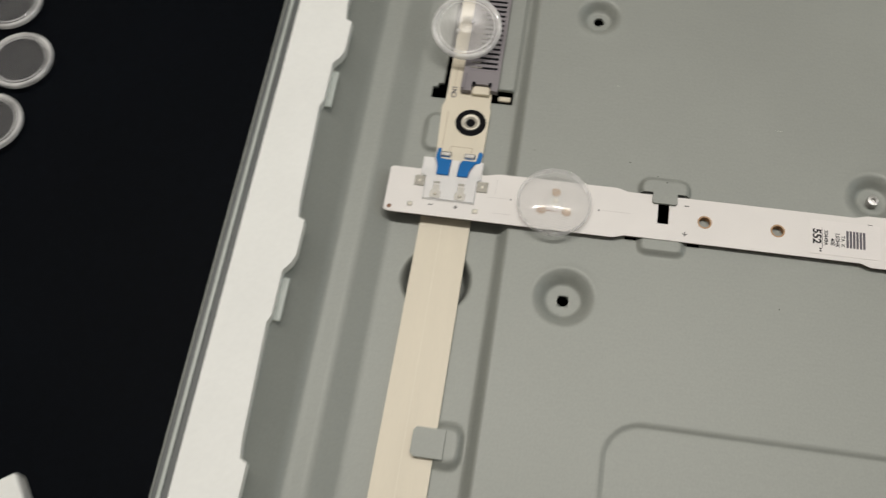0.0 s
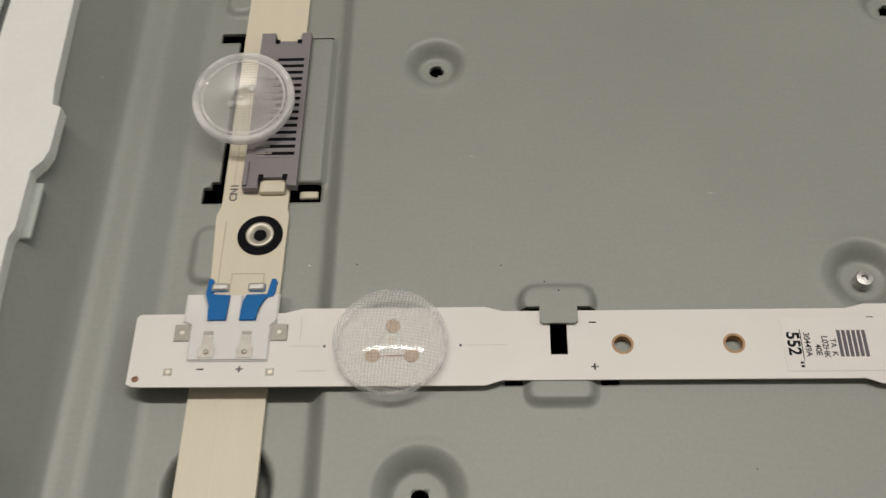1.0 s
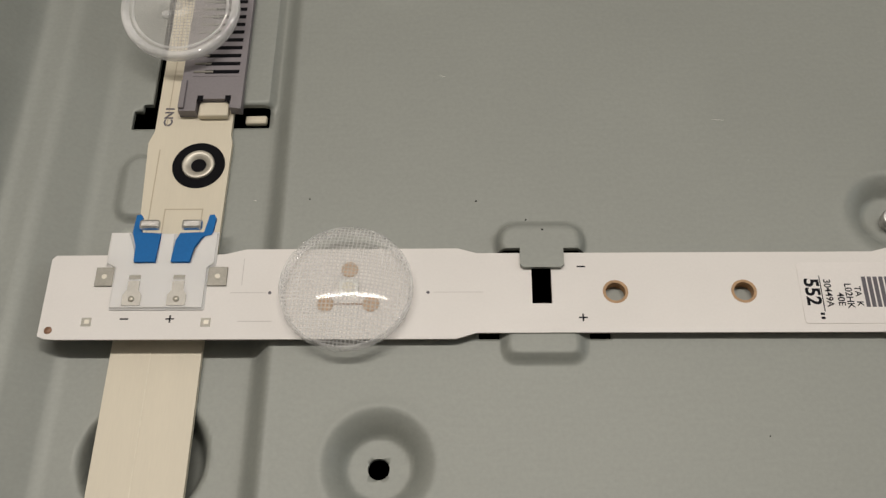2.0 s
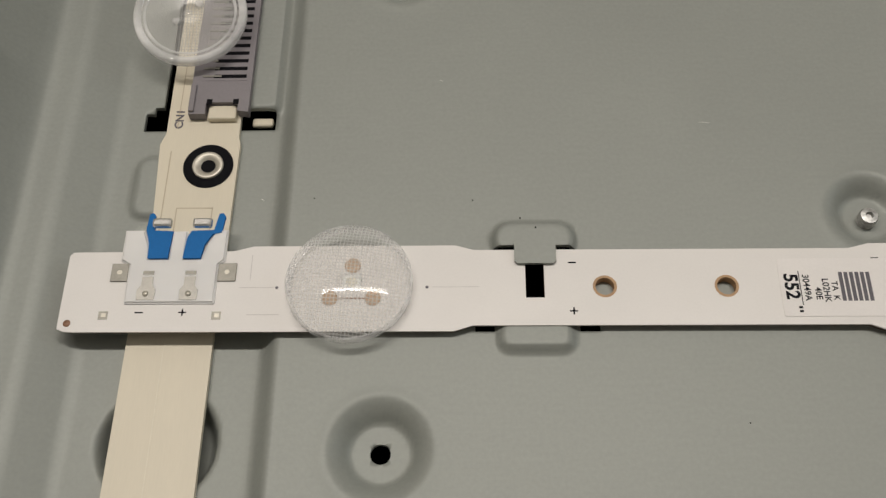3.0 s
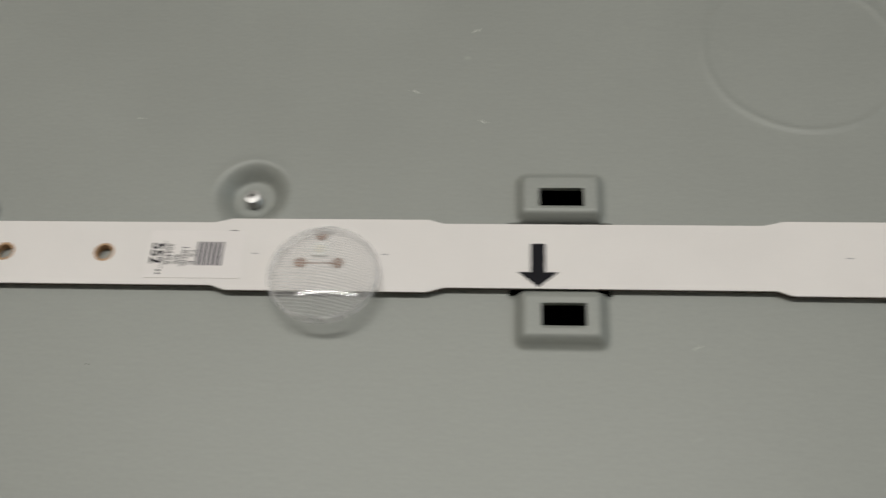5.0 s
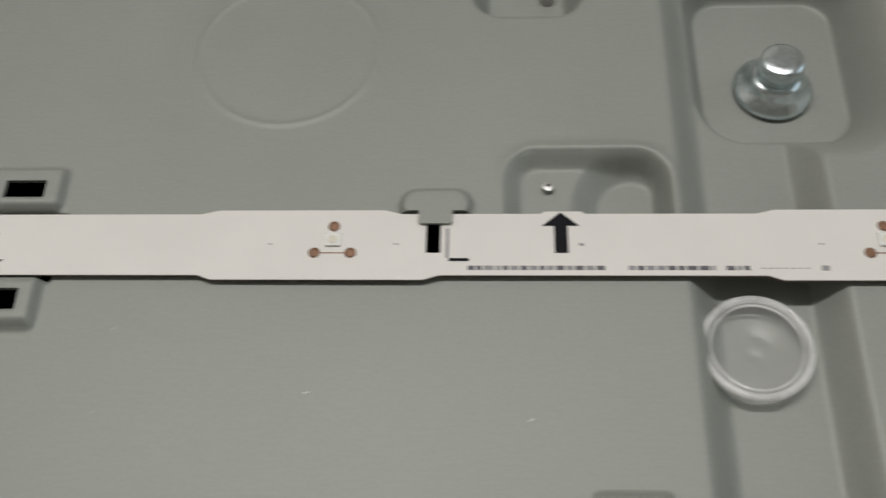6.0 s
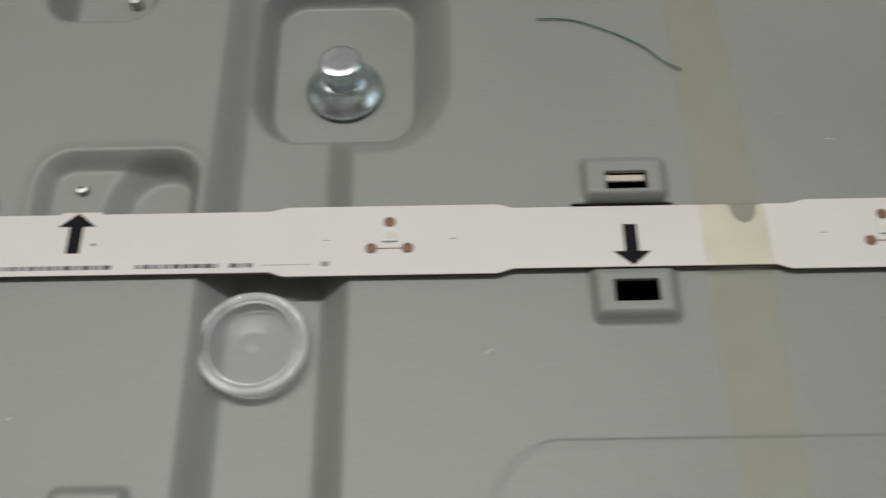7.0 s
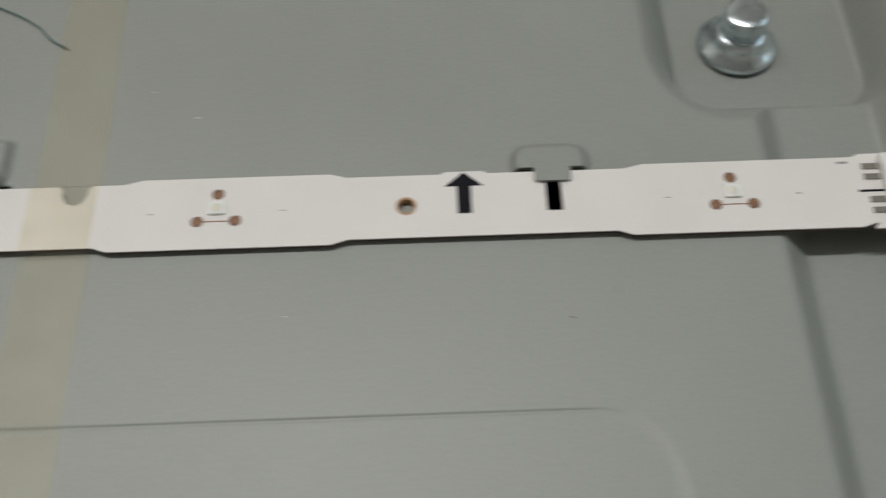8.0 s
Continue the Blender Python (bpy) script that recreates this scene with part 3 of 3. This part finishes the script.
def strip_outline():
    """Stepped outline: wide at every diode, narrow between."""
    wides_t = [(-16.4, 16.6), (83.4, 120.4), (185.0, 217.6), (292.0, 332.6), (392.6, 427.4), (485.6, 522.0)]
    wides_b = [(-60, 16.4), (83.8, 120.8), (185.0, 225.2), (291.8, 332.2), (387.4, 427.8), (482.4, 524.0)]
    tabs = [(248.2, 255.4), (448.6, 456.0)]
    up, lo = [], []
    for a, b in wides_t:
        up += [(a - 3.4, NARROW), (a, WIDE - 0.1), (b, WIDE - 0.1), (b + 3.0, NARROW)]
    for a, b in tabs:
        up += [(a - 0.6, NARROW), (a, NARROW + 0.52), (b, NARROW + 0.52), (b + 0.6, NARROW)]
    # rounded cut in the edge
    up += [(377.0, NARROW), (377.6, 6.09), (378.0, 4.38), (378.8, 2.95), (380.2, 2.38), (381.6, 2.95), (382.4, 4.38), (382.8, 6.09), (383.4, NARROW)]
    up = sorted(set(up))
    for a, b in wides_b:
        lo += [(a - 2.6, -NARROW), (a, -WIDE), (b, -WIDE), (b + 3.0, -NARROW)]
    lo = sorted(q for q in lo if q[0] > -45)
    left = [(-45.6, -WIDE + 0.1), (-46.7, -WIDE + 0.57), (-46.8, 5.9), (-46.2, 6.57)]
    return [(-44.0, -WIDE)] + lo + [(526.0, -8.0), (560.0, -8.0)] + [(560.0, 8.2), (526.5, 8.2), (525.0, WIDE - 0.1)] + up[::-1][1:] + left[::-1]


def strip_holes():
    hs = [ring_loop(40.5, 0, 1.6), ring_loop(59.8, 0, 1.6), ring_loop(441.5, 0, 1.6)]
    for a, b in ((27.9, 30.9), (225.6, 228.4), (467.3, 470.2)):
        hs.append(rect_loop(a, b, -1.9, 5.52))
    return hs


strip = tagged(empty("led_strip"), "long white LED strip board with stepped edges and printed arrows", "led strip")
out = strip_outline()
part("board", plate(out, 1.32, TOP, strip_holes()), WHITE_BOARD, strip)
core = [(max(x, -46.4), y - math.copysign(0.45, y)) for x, y in out]
part("board_core", plate(core, 0.02, 1.32, strip_holes()), BOARD_EDGE, strip, "brown bare board edge")


def ink(x0, x1, y0, y1, material=BLACK_INK, name="print", parent=None, z=TOP):
    return part(name, box(x0, x1, y0, y1, z, z + 0.03), material, parent or strip)


for k, x in enumerate(LEDS):
    for dx, dy in ((0.0, 3.87), (-3.45, -1.9), (3.45, -1.9)):
        part("pad", lathe([(1.12, 0), (1.12, 0.06), (0.5, 0.1), (0, 0.07)], x + dx, dy, TOP, 18), COPPER_PAD, strip, "round brown copper pad", True)
        # added discs: these pads look larger and paler through the lens above
        if x < 1:
            part("pad_cover", lathe([(1.32, 0.05), (1.3, 0.12), (1.1, 0.2), (0, 0.22)], x + dx, dy, TOP, 20), TAN_PAD, strip, "added tan disc giving a pad its look through the lens", True)
    ink(x - 2.6, x + 2.6, -2.05, -1.81, COPPER_PAD, "trace")
    ink(x - 1.6, x + 1.6, 2.19, 2.33, GREY_INK)
    led = part("led_chip", box(x - 1.5, x + 1.5, -0.57, 2.09, TOP, TOP + 0.55, 0.15), WHITE_PLASTIC, strip, "small white diode package")
    part("phosphor", lathe([(0.95, 0), (0.9, 0.05), (0, 0.08)], x, 0.76, TOP + 0.55, 20), PHOSPHOR, led, "pale yellow phosphor dot", True)
    for s in (-12.1, 12.1):
        part("print", lathe([(0.26, 0), (0.26, 0.03), (0, 0.03)], x + s, 0, TOP, 12), DARK_INK, strip) if x < 1 else ink(x + s - 0.45, x + s + 0.45, -0.11, 0.1, GREY_INK)
for x in (40.5, 59.8, 441.5):
    part("hole_ring", plate(ring_loop(x, 0, 1.92, 28), TOP, TOP + 0.04, [ring_loop(x, 0, 1.55, 28)]), TAN, strip, "tan ring round a hole")
    part("hole_lining", lathe([(1.5, 0.05), (1.5, TOP + 0.02), (1.57, TOP + 0.03)], x, 0, 0, 28), TAN, strip)


def arrow(x, tip, way):
    """A printed arrow; way is 1 for north, -1 for south."""
    base, tail = tip - way * 3.05, tip - way * 8.95
    pts = [(x, tip), (x - 3.6, base), (x - 1.3, base), (x - 1.3, tail), (x + 1.3, tail), (x + 1.3, base), (x + 3.6, base)]
    part("printed_arrow", plate(pts, TOP, TOP + 0.03), BLACK_INK, strip, "black printed arrow")


arrow(140.7, -6.43, -1), arrow(251.3, 7, 1), arrow(357.9, -6.43, -1), arrow(452.2, 7, 1)
for x in (35.5, -33.9):
    y = 4.28 if x > 0 else -4.28
    ink(x - 0.65, x + 0.65, y - 0.12, y + 0.12)
for x, y in ((35.4, -4.24), (-26.9, -4.28)):
    ink(x - 0.65, x + 0.65, y - 0.11, y + 0.11), ink(x - 0.12, x + 0.12, y - 0.62, y - 0.13), ink(x - 0.12, x + 0.12, y + 0.13, y + 0.62)
ink(230.0, 233.8, -3.71, -3.05)
ink(229.4, 230.0, -3.05, 3.43, GREY_INK)
ink(254.6, 255.5, -0.38, 0.19, GREY_INK)
# unreadable part codes become bars
rng = random.Random(4)
for a, b in ((233.6, 259.4), (263.6, 279.6), (281.6, 286.0)):
    x = a
    while x < b:
        w = rng.choice((1.0, 1.3, 1.6, 1.9))
        ink(x, min(x + w, b), -5.57, -4.66, rng.choice((GREY_INK, DARK_INK)), "code_bar")
        x += w + 0.35
for k in range(7):
    ink(288.0 + k * 1.35, 288.8 + k * 1.35, -5.24, -5.05, GREY_INK, "code_bar")
ink(299.0, 300.4, -5.62, -4.57, GREY_INK, "code_bar")
ink(522.0, 524.0, 6.09, 6.57, GREY_INK, "code_bar")
ink(83.3, 84.5, 4.75, 4.95, BLACK_INK), ink(84.25, 84.5, 4.1, 4.75, BLACK_INK)
ink(84.2, 85.5, -4.4, -4.2, BLACK_INK), ink(85.25, 85.5, -5.0, -4.4, BLACK_INK)
part("corner_dot", lathe([(0.62, 0), (0.57, 0.05), (0, 0.05)], -45.2, -6.1, TOP, 18), COPPER_PAD, strip, "small round copper dot", True)
for x, y in ((-39.6, -4.76), (-21.4, -4.86)):
    ink(x - 0.75, x + 0.75, y - 0.71, y + 0.71, DULL_PAD, "test_pad")
    ink(x - 0.3, x + 0.45, y - 0.29, y + 0.38, EYELET, "test_pad", z=TOP + 0.031)
ink(-18.2, -12.6, 0, 0.08, FAINT_INK), ink(12.9, 20.5, 0, 0.07, FAINT_INK)
ink(-16.6, -16.5, 1.33, 5.9, FAINT_INK), ink(-16.6, -11.4, -4.76, -4.66, FAINT_INK)

sticker = tagged(part("label_sticker", plate([(68.4, -5.33), (86.0, -5.33), (86.4, -4.95), (86.4, 4.38), (86.0, 4.76), (68.6, 4.76), (68.2, 4.38), (68.2, -4.95)], TOP + 0.01, TOP + 0.09), LABEL),
                 "small off-white paper sticker with dark printed codes on the strip", "label")


def label_text(body, size, x, y):
    lettering("print", body, size, Matrix.Translation((x * MM, y * MM, (TOP + 0.11) * MM)) @ Matrix.Rotation(radians(-90), 4, "Z"), BLACK_INK, sticker)


label_text("552", 3.0, 69.9, -0.19)
label_text("30449A", 1.45, 72.3, -0.38)
label_text("40E", 1.45, 74.0, -1.43)
label_text("L02HK", 1.45, 75.3, -0.86)
label_text("TA  K", 1.35, 76.7, -0.95)
ink(71.25, 71.38, -3.43, 2.48, BLACK_INK, "print", sticker, TOP + 0.1)
for y in (-4, -4.66):
    ink(70.6, 71.2, y, y + 0.38, BLACK_INK, "print", sticker, TOP + 0.1)

for k in range(6):
    ink(77.6 + k * 0.86, 78.2 + k * 0.86, -2.7, 2.3, DARK_INK, "code_bar", sticker, TOP + 0.1)

# connector on the strip
conn = tagged(empty("strip_connector"), "milky white nylon connector with blue film tabs on the strip", "connector")
nylon_edge = [(-36.4, -2.86), (-22.1, -2.86), (-21.9, -2.6), (-21.9, 4.0), (-20.9, 4.9), (-20.9, 10.5), (-23.0, 10.5), (-24.4, 7.4), (-24.9, 5.14), (-27.6, 5.14), (-27.6, 10.3),
              (-30.3, 10.3), (-30.3, 5.14), (-33.4, 5.14), (-33.6, 7.24), (-34.9, 10.5), (-38.1, 10.5), (-38.1, 4.9), (-36.6, 4.0), (-36.6, -2.6)]
bm = plate(nylon_edge, TOP, 2.1)
bmesh.ops.bevel(bm, geom=[e for e in bm.edges if all(v.co.z > 2.0 * MM for v in e.verts) and len(e.link_faces) == 2 and e.calc_face_angle(0) > 0.5],
                offset=0.3 * MM, segments=3, affect="EDGES")
part("body", bm, NYLON, conn)
for pts in ([(-33.7, 5.14), (-30.4, 5.14), (-30.1, 9.6), (-30.0, 10.1), (-33.2, 10.3), (-33.3, 11.5), (-33.4, 13.2), (-33.8, 13.6), (-34.4, 13.4), (-34.6, 10.4), (-33.8, 7.8)],
            [(-27.9, 5.14), (-25.0, 5.14), (-24.6, 7.6), (-23.5, 9.5), (-22.0, 9.9), (-21.6, 12.9), (-22.0, 13.5), (-22.7, 13.4), (-23.3, 10.3), (-27.0, 10.2), (-27.6, 8.9)]):
    part("film_tab", plate(pts, 1.7, 2.25), BLUE, conn, "bright blue film tab")
for a in (-33.5, -26.8):
    part("contact", box(a, a + 3.3, 10.47, 12.19, 2.2, 3.3, 0.45), TIN, conn, "shiny metal contact")
for a in (-33.1, -26.2):
    part("solder_lug", plate([(a - 1.4, -2.28), (a + 1.4, -2.28), (a + 1.5, -0.57), (a + 0.9, 0.29), (a + 0.9, 1.81), (a - 0.9, 1.81), (a - 0.9, 0.29), (a - 1.5, -0.57)], 2.1, 2.2), LUG, conn, "dull solder lug")
    part("rivet_dot", lathe([(0.5, 0), (0.45, 0.2), (0, 0.25)], a, -1.24, 2.2, 16), EYELET, conn, "", True)
    ink(a - 0.9, a + 0.9, 2.19, 2.86, DULL_PAD, "lug_tip", conn, 2.1)
for a, b in ((-39.4, -36.6), (-21.9, -18.9)):
    part("anchor_pad", box(a, b, 1.14, 4.38, TOP, TOP + 0.25, 0.08), DULL_PAD, conn, "dull metal anchor pad")
    part("anchor_hole", lathe([(0.45, 0), (0.4, 0.05), (0, 0.05)], (a + b) / 2, 2.76, TOP + 0.25, 14), EYELET, conn)

# joint with the next strip at the east end
joint = tagged(empty("joint_connector"), "white board joint with solder lugs and dark gap line", "connector")
part("housing", box(529.5, 548, -7.04, 7.24, TOP, 3.6, 0.5), NYLON, joint)
part("gap", box(524.8, 530, -0.24, 0.24, TOP, TOP + 0.04), BLACK_INK, joint)
for y in (5.33, 3.05, -1.9, -4.19):
    part("solder_lug", box(526.4, 529.4, y - 0.67, y + 0.57, TOP, TOP + 0.3, 0.1), DULL_PAD, joint, "dull solder lug")


# ---- diffuser lenses ----
def lens(grid=True, disc=None):
    ob = tagged(empty("diffuser_lens"), "round clear acrylic diffuser lens with a fine moulded grid", "lens")
    cap = [(r, 2.4 + math.sqrt(25.0 ** 2 - r * r) - math.sqrt(25.0 ** 2 - 9.85 ** 2)) for r in (0, 1.5, 3, 4.5, 6, 7.5, 8.6, 9.4, 9.85)] if grid else [(0, 2.9), (1.2, 3.0), (3.0, 3.3), (5.5, 3.5), (8.0, 3.3), (9.4, 2.8), (9.9, 2.3)]
    part("cap", lathe(cap, count=64), LENS_GRID if grid else LENS_DISH, ob, "clear domed cap with fine grid" if grid else "clear dished cap", True)
    part("base_disc", lathe([(2.2, 2.0), (1.8, 0.9), (2.4, 0.75), (2.6, 0.75), (9.2, 0.75), (9.4, 0.75)] if grid else [(0, 0.7), (1.0, 0.5), (2.0, 0.8), (2.2, 0.76), (8.8, 0.75), (9.0, 0.75)], count=64), disc or (LENS_CAP if grid else LENS_CLEAR), ob,
         "flat clear disc", True)
    if grid:
        part("rim", lathe([(9.4, 0.75), (10.1, 0.8), (10.2, 1.0), (10.15, 2.2), (9.95, 2.55), (9.8, 2.5), (9.75, 1.6), (9.4, 0.75)], count=64), LENS_EDGE, ob, "thin moulded rim", True)
    else:
        part("inner_ring", lathe([(8.1, 0.74), (8.3, 0.5), (8.6, 0.72)], count=64), LENS_RIM, ob, "", True)
        part("rim", lathe([(9.0, 0.75), (9.4, 0.35), (10.2, 0.3), (10.45, 0.8), (10.4, 1.9), (10.1, 2.3), (9.9, 2.2), (9.75, 1.4), (9.0, 0.9)], count=64), LENS_RIM, ob, "bright moulded rim", True)
    for a in (90, 210, 330):
        x, y = (10.0 if grid else 10.5) * math.cos(radians(a + 6)), (10.0 if grid else 10.5) * math.sin(radians(a + 6))
        part("nub", box(x - 0.5, x + 0.5, y - 0.35, y + 0.35, 0.8, 1.4, 0.15), LENS_CAP, ob)
    return ob


def set_pose(ob, m):
    ob.matrix_basis = m
    return ob


lens_a = set_pose(lens(), pose(-0.25 * MM, 0.1 * MM, TOP * MM, 0, 0, -6))
tagged(lens_a, "round clear acrylic lens with fine grid standing over a diode", group="diffuser lenses")
lens_b = copy_thing(lens_a, pose(102.2 * MM, -5.3 * MM, 1.9 * MM, 6, 0, 172))
tagged(lens_b, "loose clear acrylic lens slipped half off the white strip")
plain = set_pose(lens(False), pose(286.3 * MM, -19.33 * MM, -1.5 * MM, 180, 0, 25))
tagged(plain, "loose clear acrylic lens lying upside down in the pressed channel", group="diffuser lenses")
lens_d = set_pose(lens(False, LENS_HAZE), pose(-32.2 * MM, 54.26 * MM, 5.4 * MM, 189, 2, 0))
for x, y in ((-0.4, 0.19), (1.6, -1.81), (-2.2, 1.9)):
    part("bump", lathe([(0.85, 0.7), (0.8, 0.35), (0.5, 0.2), (0, 0.15)], x, y, 0, 18), LENS_EDGE, lens_d, "small clear moulded bump", True)
tagged(lens_d, "loose hazy acrylic lens lying upside down on the grey connector", group="diffuser lenses")
for x, y, a in ((-185, 58.07, 20), (-174, 36.18, 200), (-176, 12.38, 80)):
    tagged(copy_thing(plain, pose(x * MM, y * MM, (TABLE_Z + 3.5) * MM, 180, 0, a)), "loose clear acrylic lens lying on the black work surface")
cap_end = tagged(empty("plastic_clip", -132, -102, TABLE_Z), "small white plastic clip on the black work surface", "clip")
part("block", box(-9, 9, -7.62, 7.62, 0, 7, 1.2), WHITE_PLASTIC, cap_end)
part("post", lathe([(2.5, 7), (2.4, 9), (0, 9)], count=20), WHITE_PLASTIC, cap_end, "", True)
cap_end.rotation_euler = (0, 0, radians(35))

# ---- wear on the sheet ----
rng = random.Random(11)
spots = [(401, 22.85), (392, 29.51), (352, 87.58), (116, 39.03), (128, 55.22), (-17, 19.04), (14, 41.89), (60, 32.37), (-62, 59.02), (330, -22.85), (420, -20.94), (205, -29.51), (168, -17.14), (245, -34.27), (130, 31.42), (470, -22.85)]
for x, y in spots:
    a, length = rng.uniform(-0.6, 0.6), rng.uniform(0.7, 2.4)
    z = float(sheet_height(np.array([float(x)]), np.array([float(y)]))[0])
    dx, dy, w = math.cos(a) * length / 2, math.sin(a) * length / 2, rng.uniform(0.05, 0.11)
    part("scratch", plate([(x - dx, y - dy), (x + dy * 0.1, y + dx * 0.1 - w), (x + dx, y + dy), (x - dy * 0.1, y + w)], z - 0.02, z + 0.035), LABEL if rng.random() < 0.75 else RUBBER, chassis, "fine scratch")

for x, y, size in ((19.5, 16.9, 0.16), (27.4, 13.4, 0.15), (29.8, 10.6, 0.17), (-7.4, 17.5, 0.14), (61.0, -22.0, 0.13)):
    z = float(sheet_height(np.array([x]), np.array([y]))[0])
    part("speck", lathe([(size, 0), (size * 0.8, 0.08), (0, 0.1)], x, y, z, 8), RUBBER, chassis, "tiny dark dust speck")

# ---- tape, thread ----
def tape_strip():
    """Tape that lies on the sheet and steps up over the strip."""
    bm = bmesh.new()
    rows = []
    for y in list(np.arange(120, 9, -1.5)) + [7.9, 7.1, 6.75, 4, 0, -4, -6.75, -7.15, -8.0] + list(np.arange(-9, -130, -1.0)):
        w0, w1 = 371.6 + 0.2 * math.sin(y * 0.11), 384.0 + 0.35 * math.sin(y * 0.07 + 1)
        row = []
        for w in (w0, (w0 + w1) / 2, w1):
            ground = float(sheet_height(np.array([w]), np.array([float(y)]))[0])
            z = TOP + 0.08 if abs(y) < 6.9 else ground + (0.7 if abs(y) < 7.3 else 0.09)
            row.append(bm.verts.new((w * MM, y * MM, z * MM)))
        rows.append(row)
    for a, b in zip(rows, rows[1:]):
        for k in (0, 1):
            bm.faces.new((a[k], a[k + 1], b[k + 1], b[k]))
    ob = part("adhesive_tape", bm, TAPE)
    sol = ob.modifiers.new("thickness", "SOLIDIFY")
    sol.thickness = 0.00006
    return tagged(ob, "yellowed clear adhesive tape stuck across the white strip", "tape")


tape_strip()


def loose_thread():
    cu = bpy.data.curves.new("loose_thread", "CURVE")
    cu.dimensions, cu.bevel_depth, cu.bevel_resolution = "3D", 0.15 * MM, 2
    sp = cu.splines.new("BEZIER")
    pts = [(343.4, 55.88, 0.6), (350.0, 55.6, 0.5), (356.5, 53.12, 0.6), (365.8, 47.5, 0.5), (369.6, 43.41, 0.6), (373.2, 40.94, 0.7)]
    sp.bezier_points.add(len(pts) - 1)
    for b, (x, y, z) in zip(sp.bezier_points, pts):
        b.co = (x * MM, y * MM, z * MM)
        b.handle_left_type = b.handle_right_type = "AUTO"
    tmp = new("loose_thread", cu)
    bpy.context.view_layer.update()
    me = bpy.data.meshes.new_from_object(tmp.evaluated_get(bpy.context.evaluated_depsgraph_get()))
    bpy.data.objects.remove(tmp)
    ob = new("loose_thread", me)
    finish(ob, THREAD, True)
    return tagged(ob, "thin dark teal fibre lying curled on the chassis", "thread")


loose_thread()
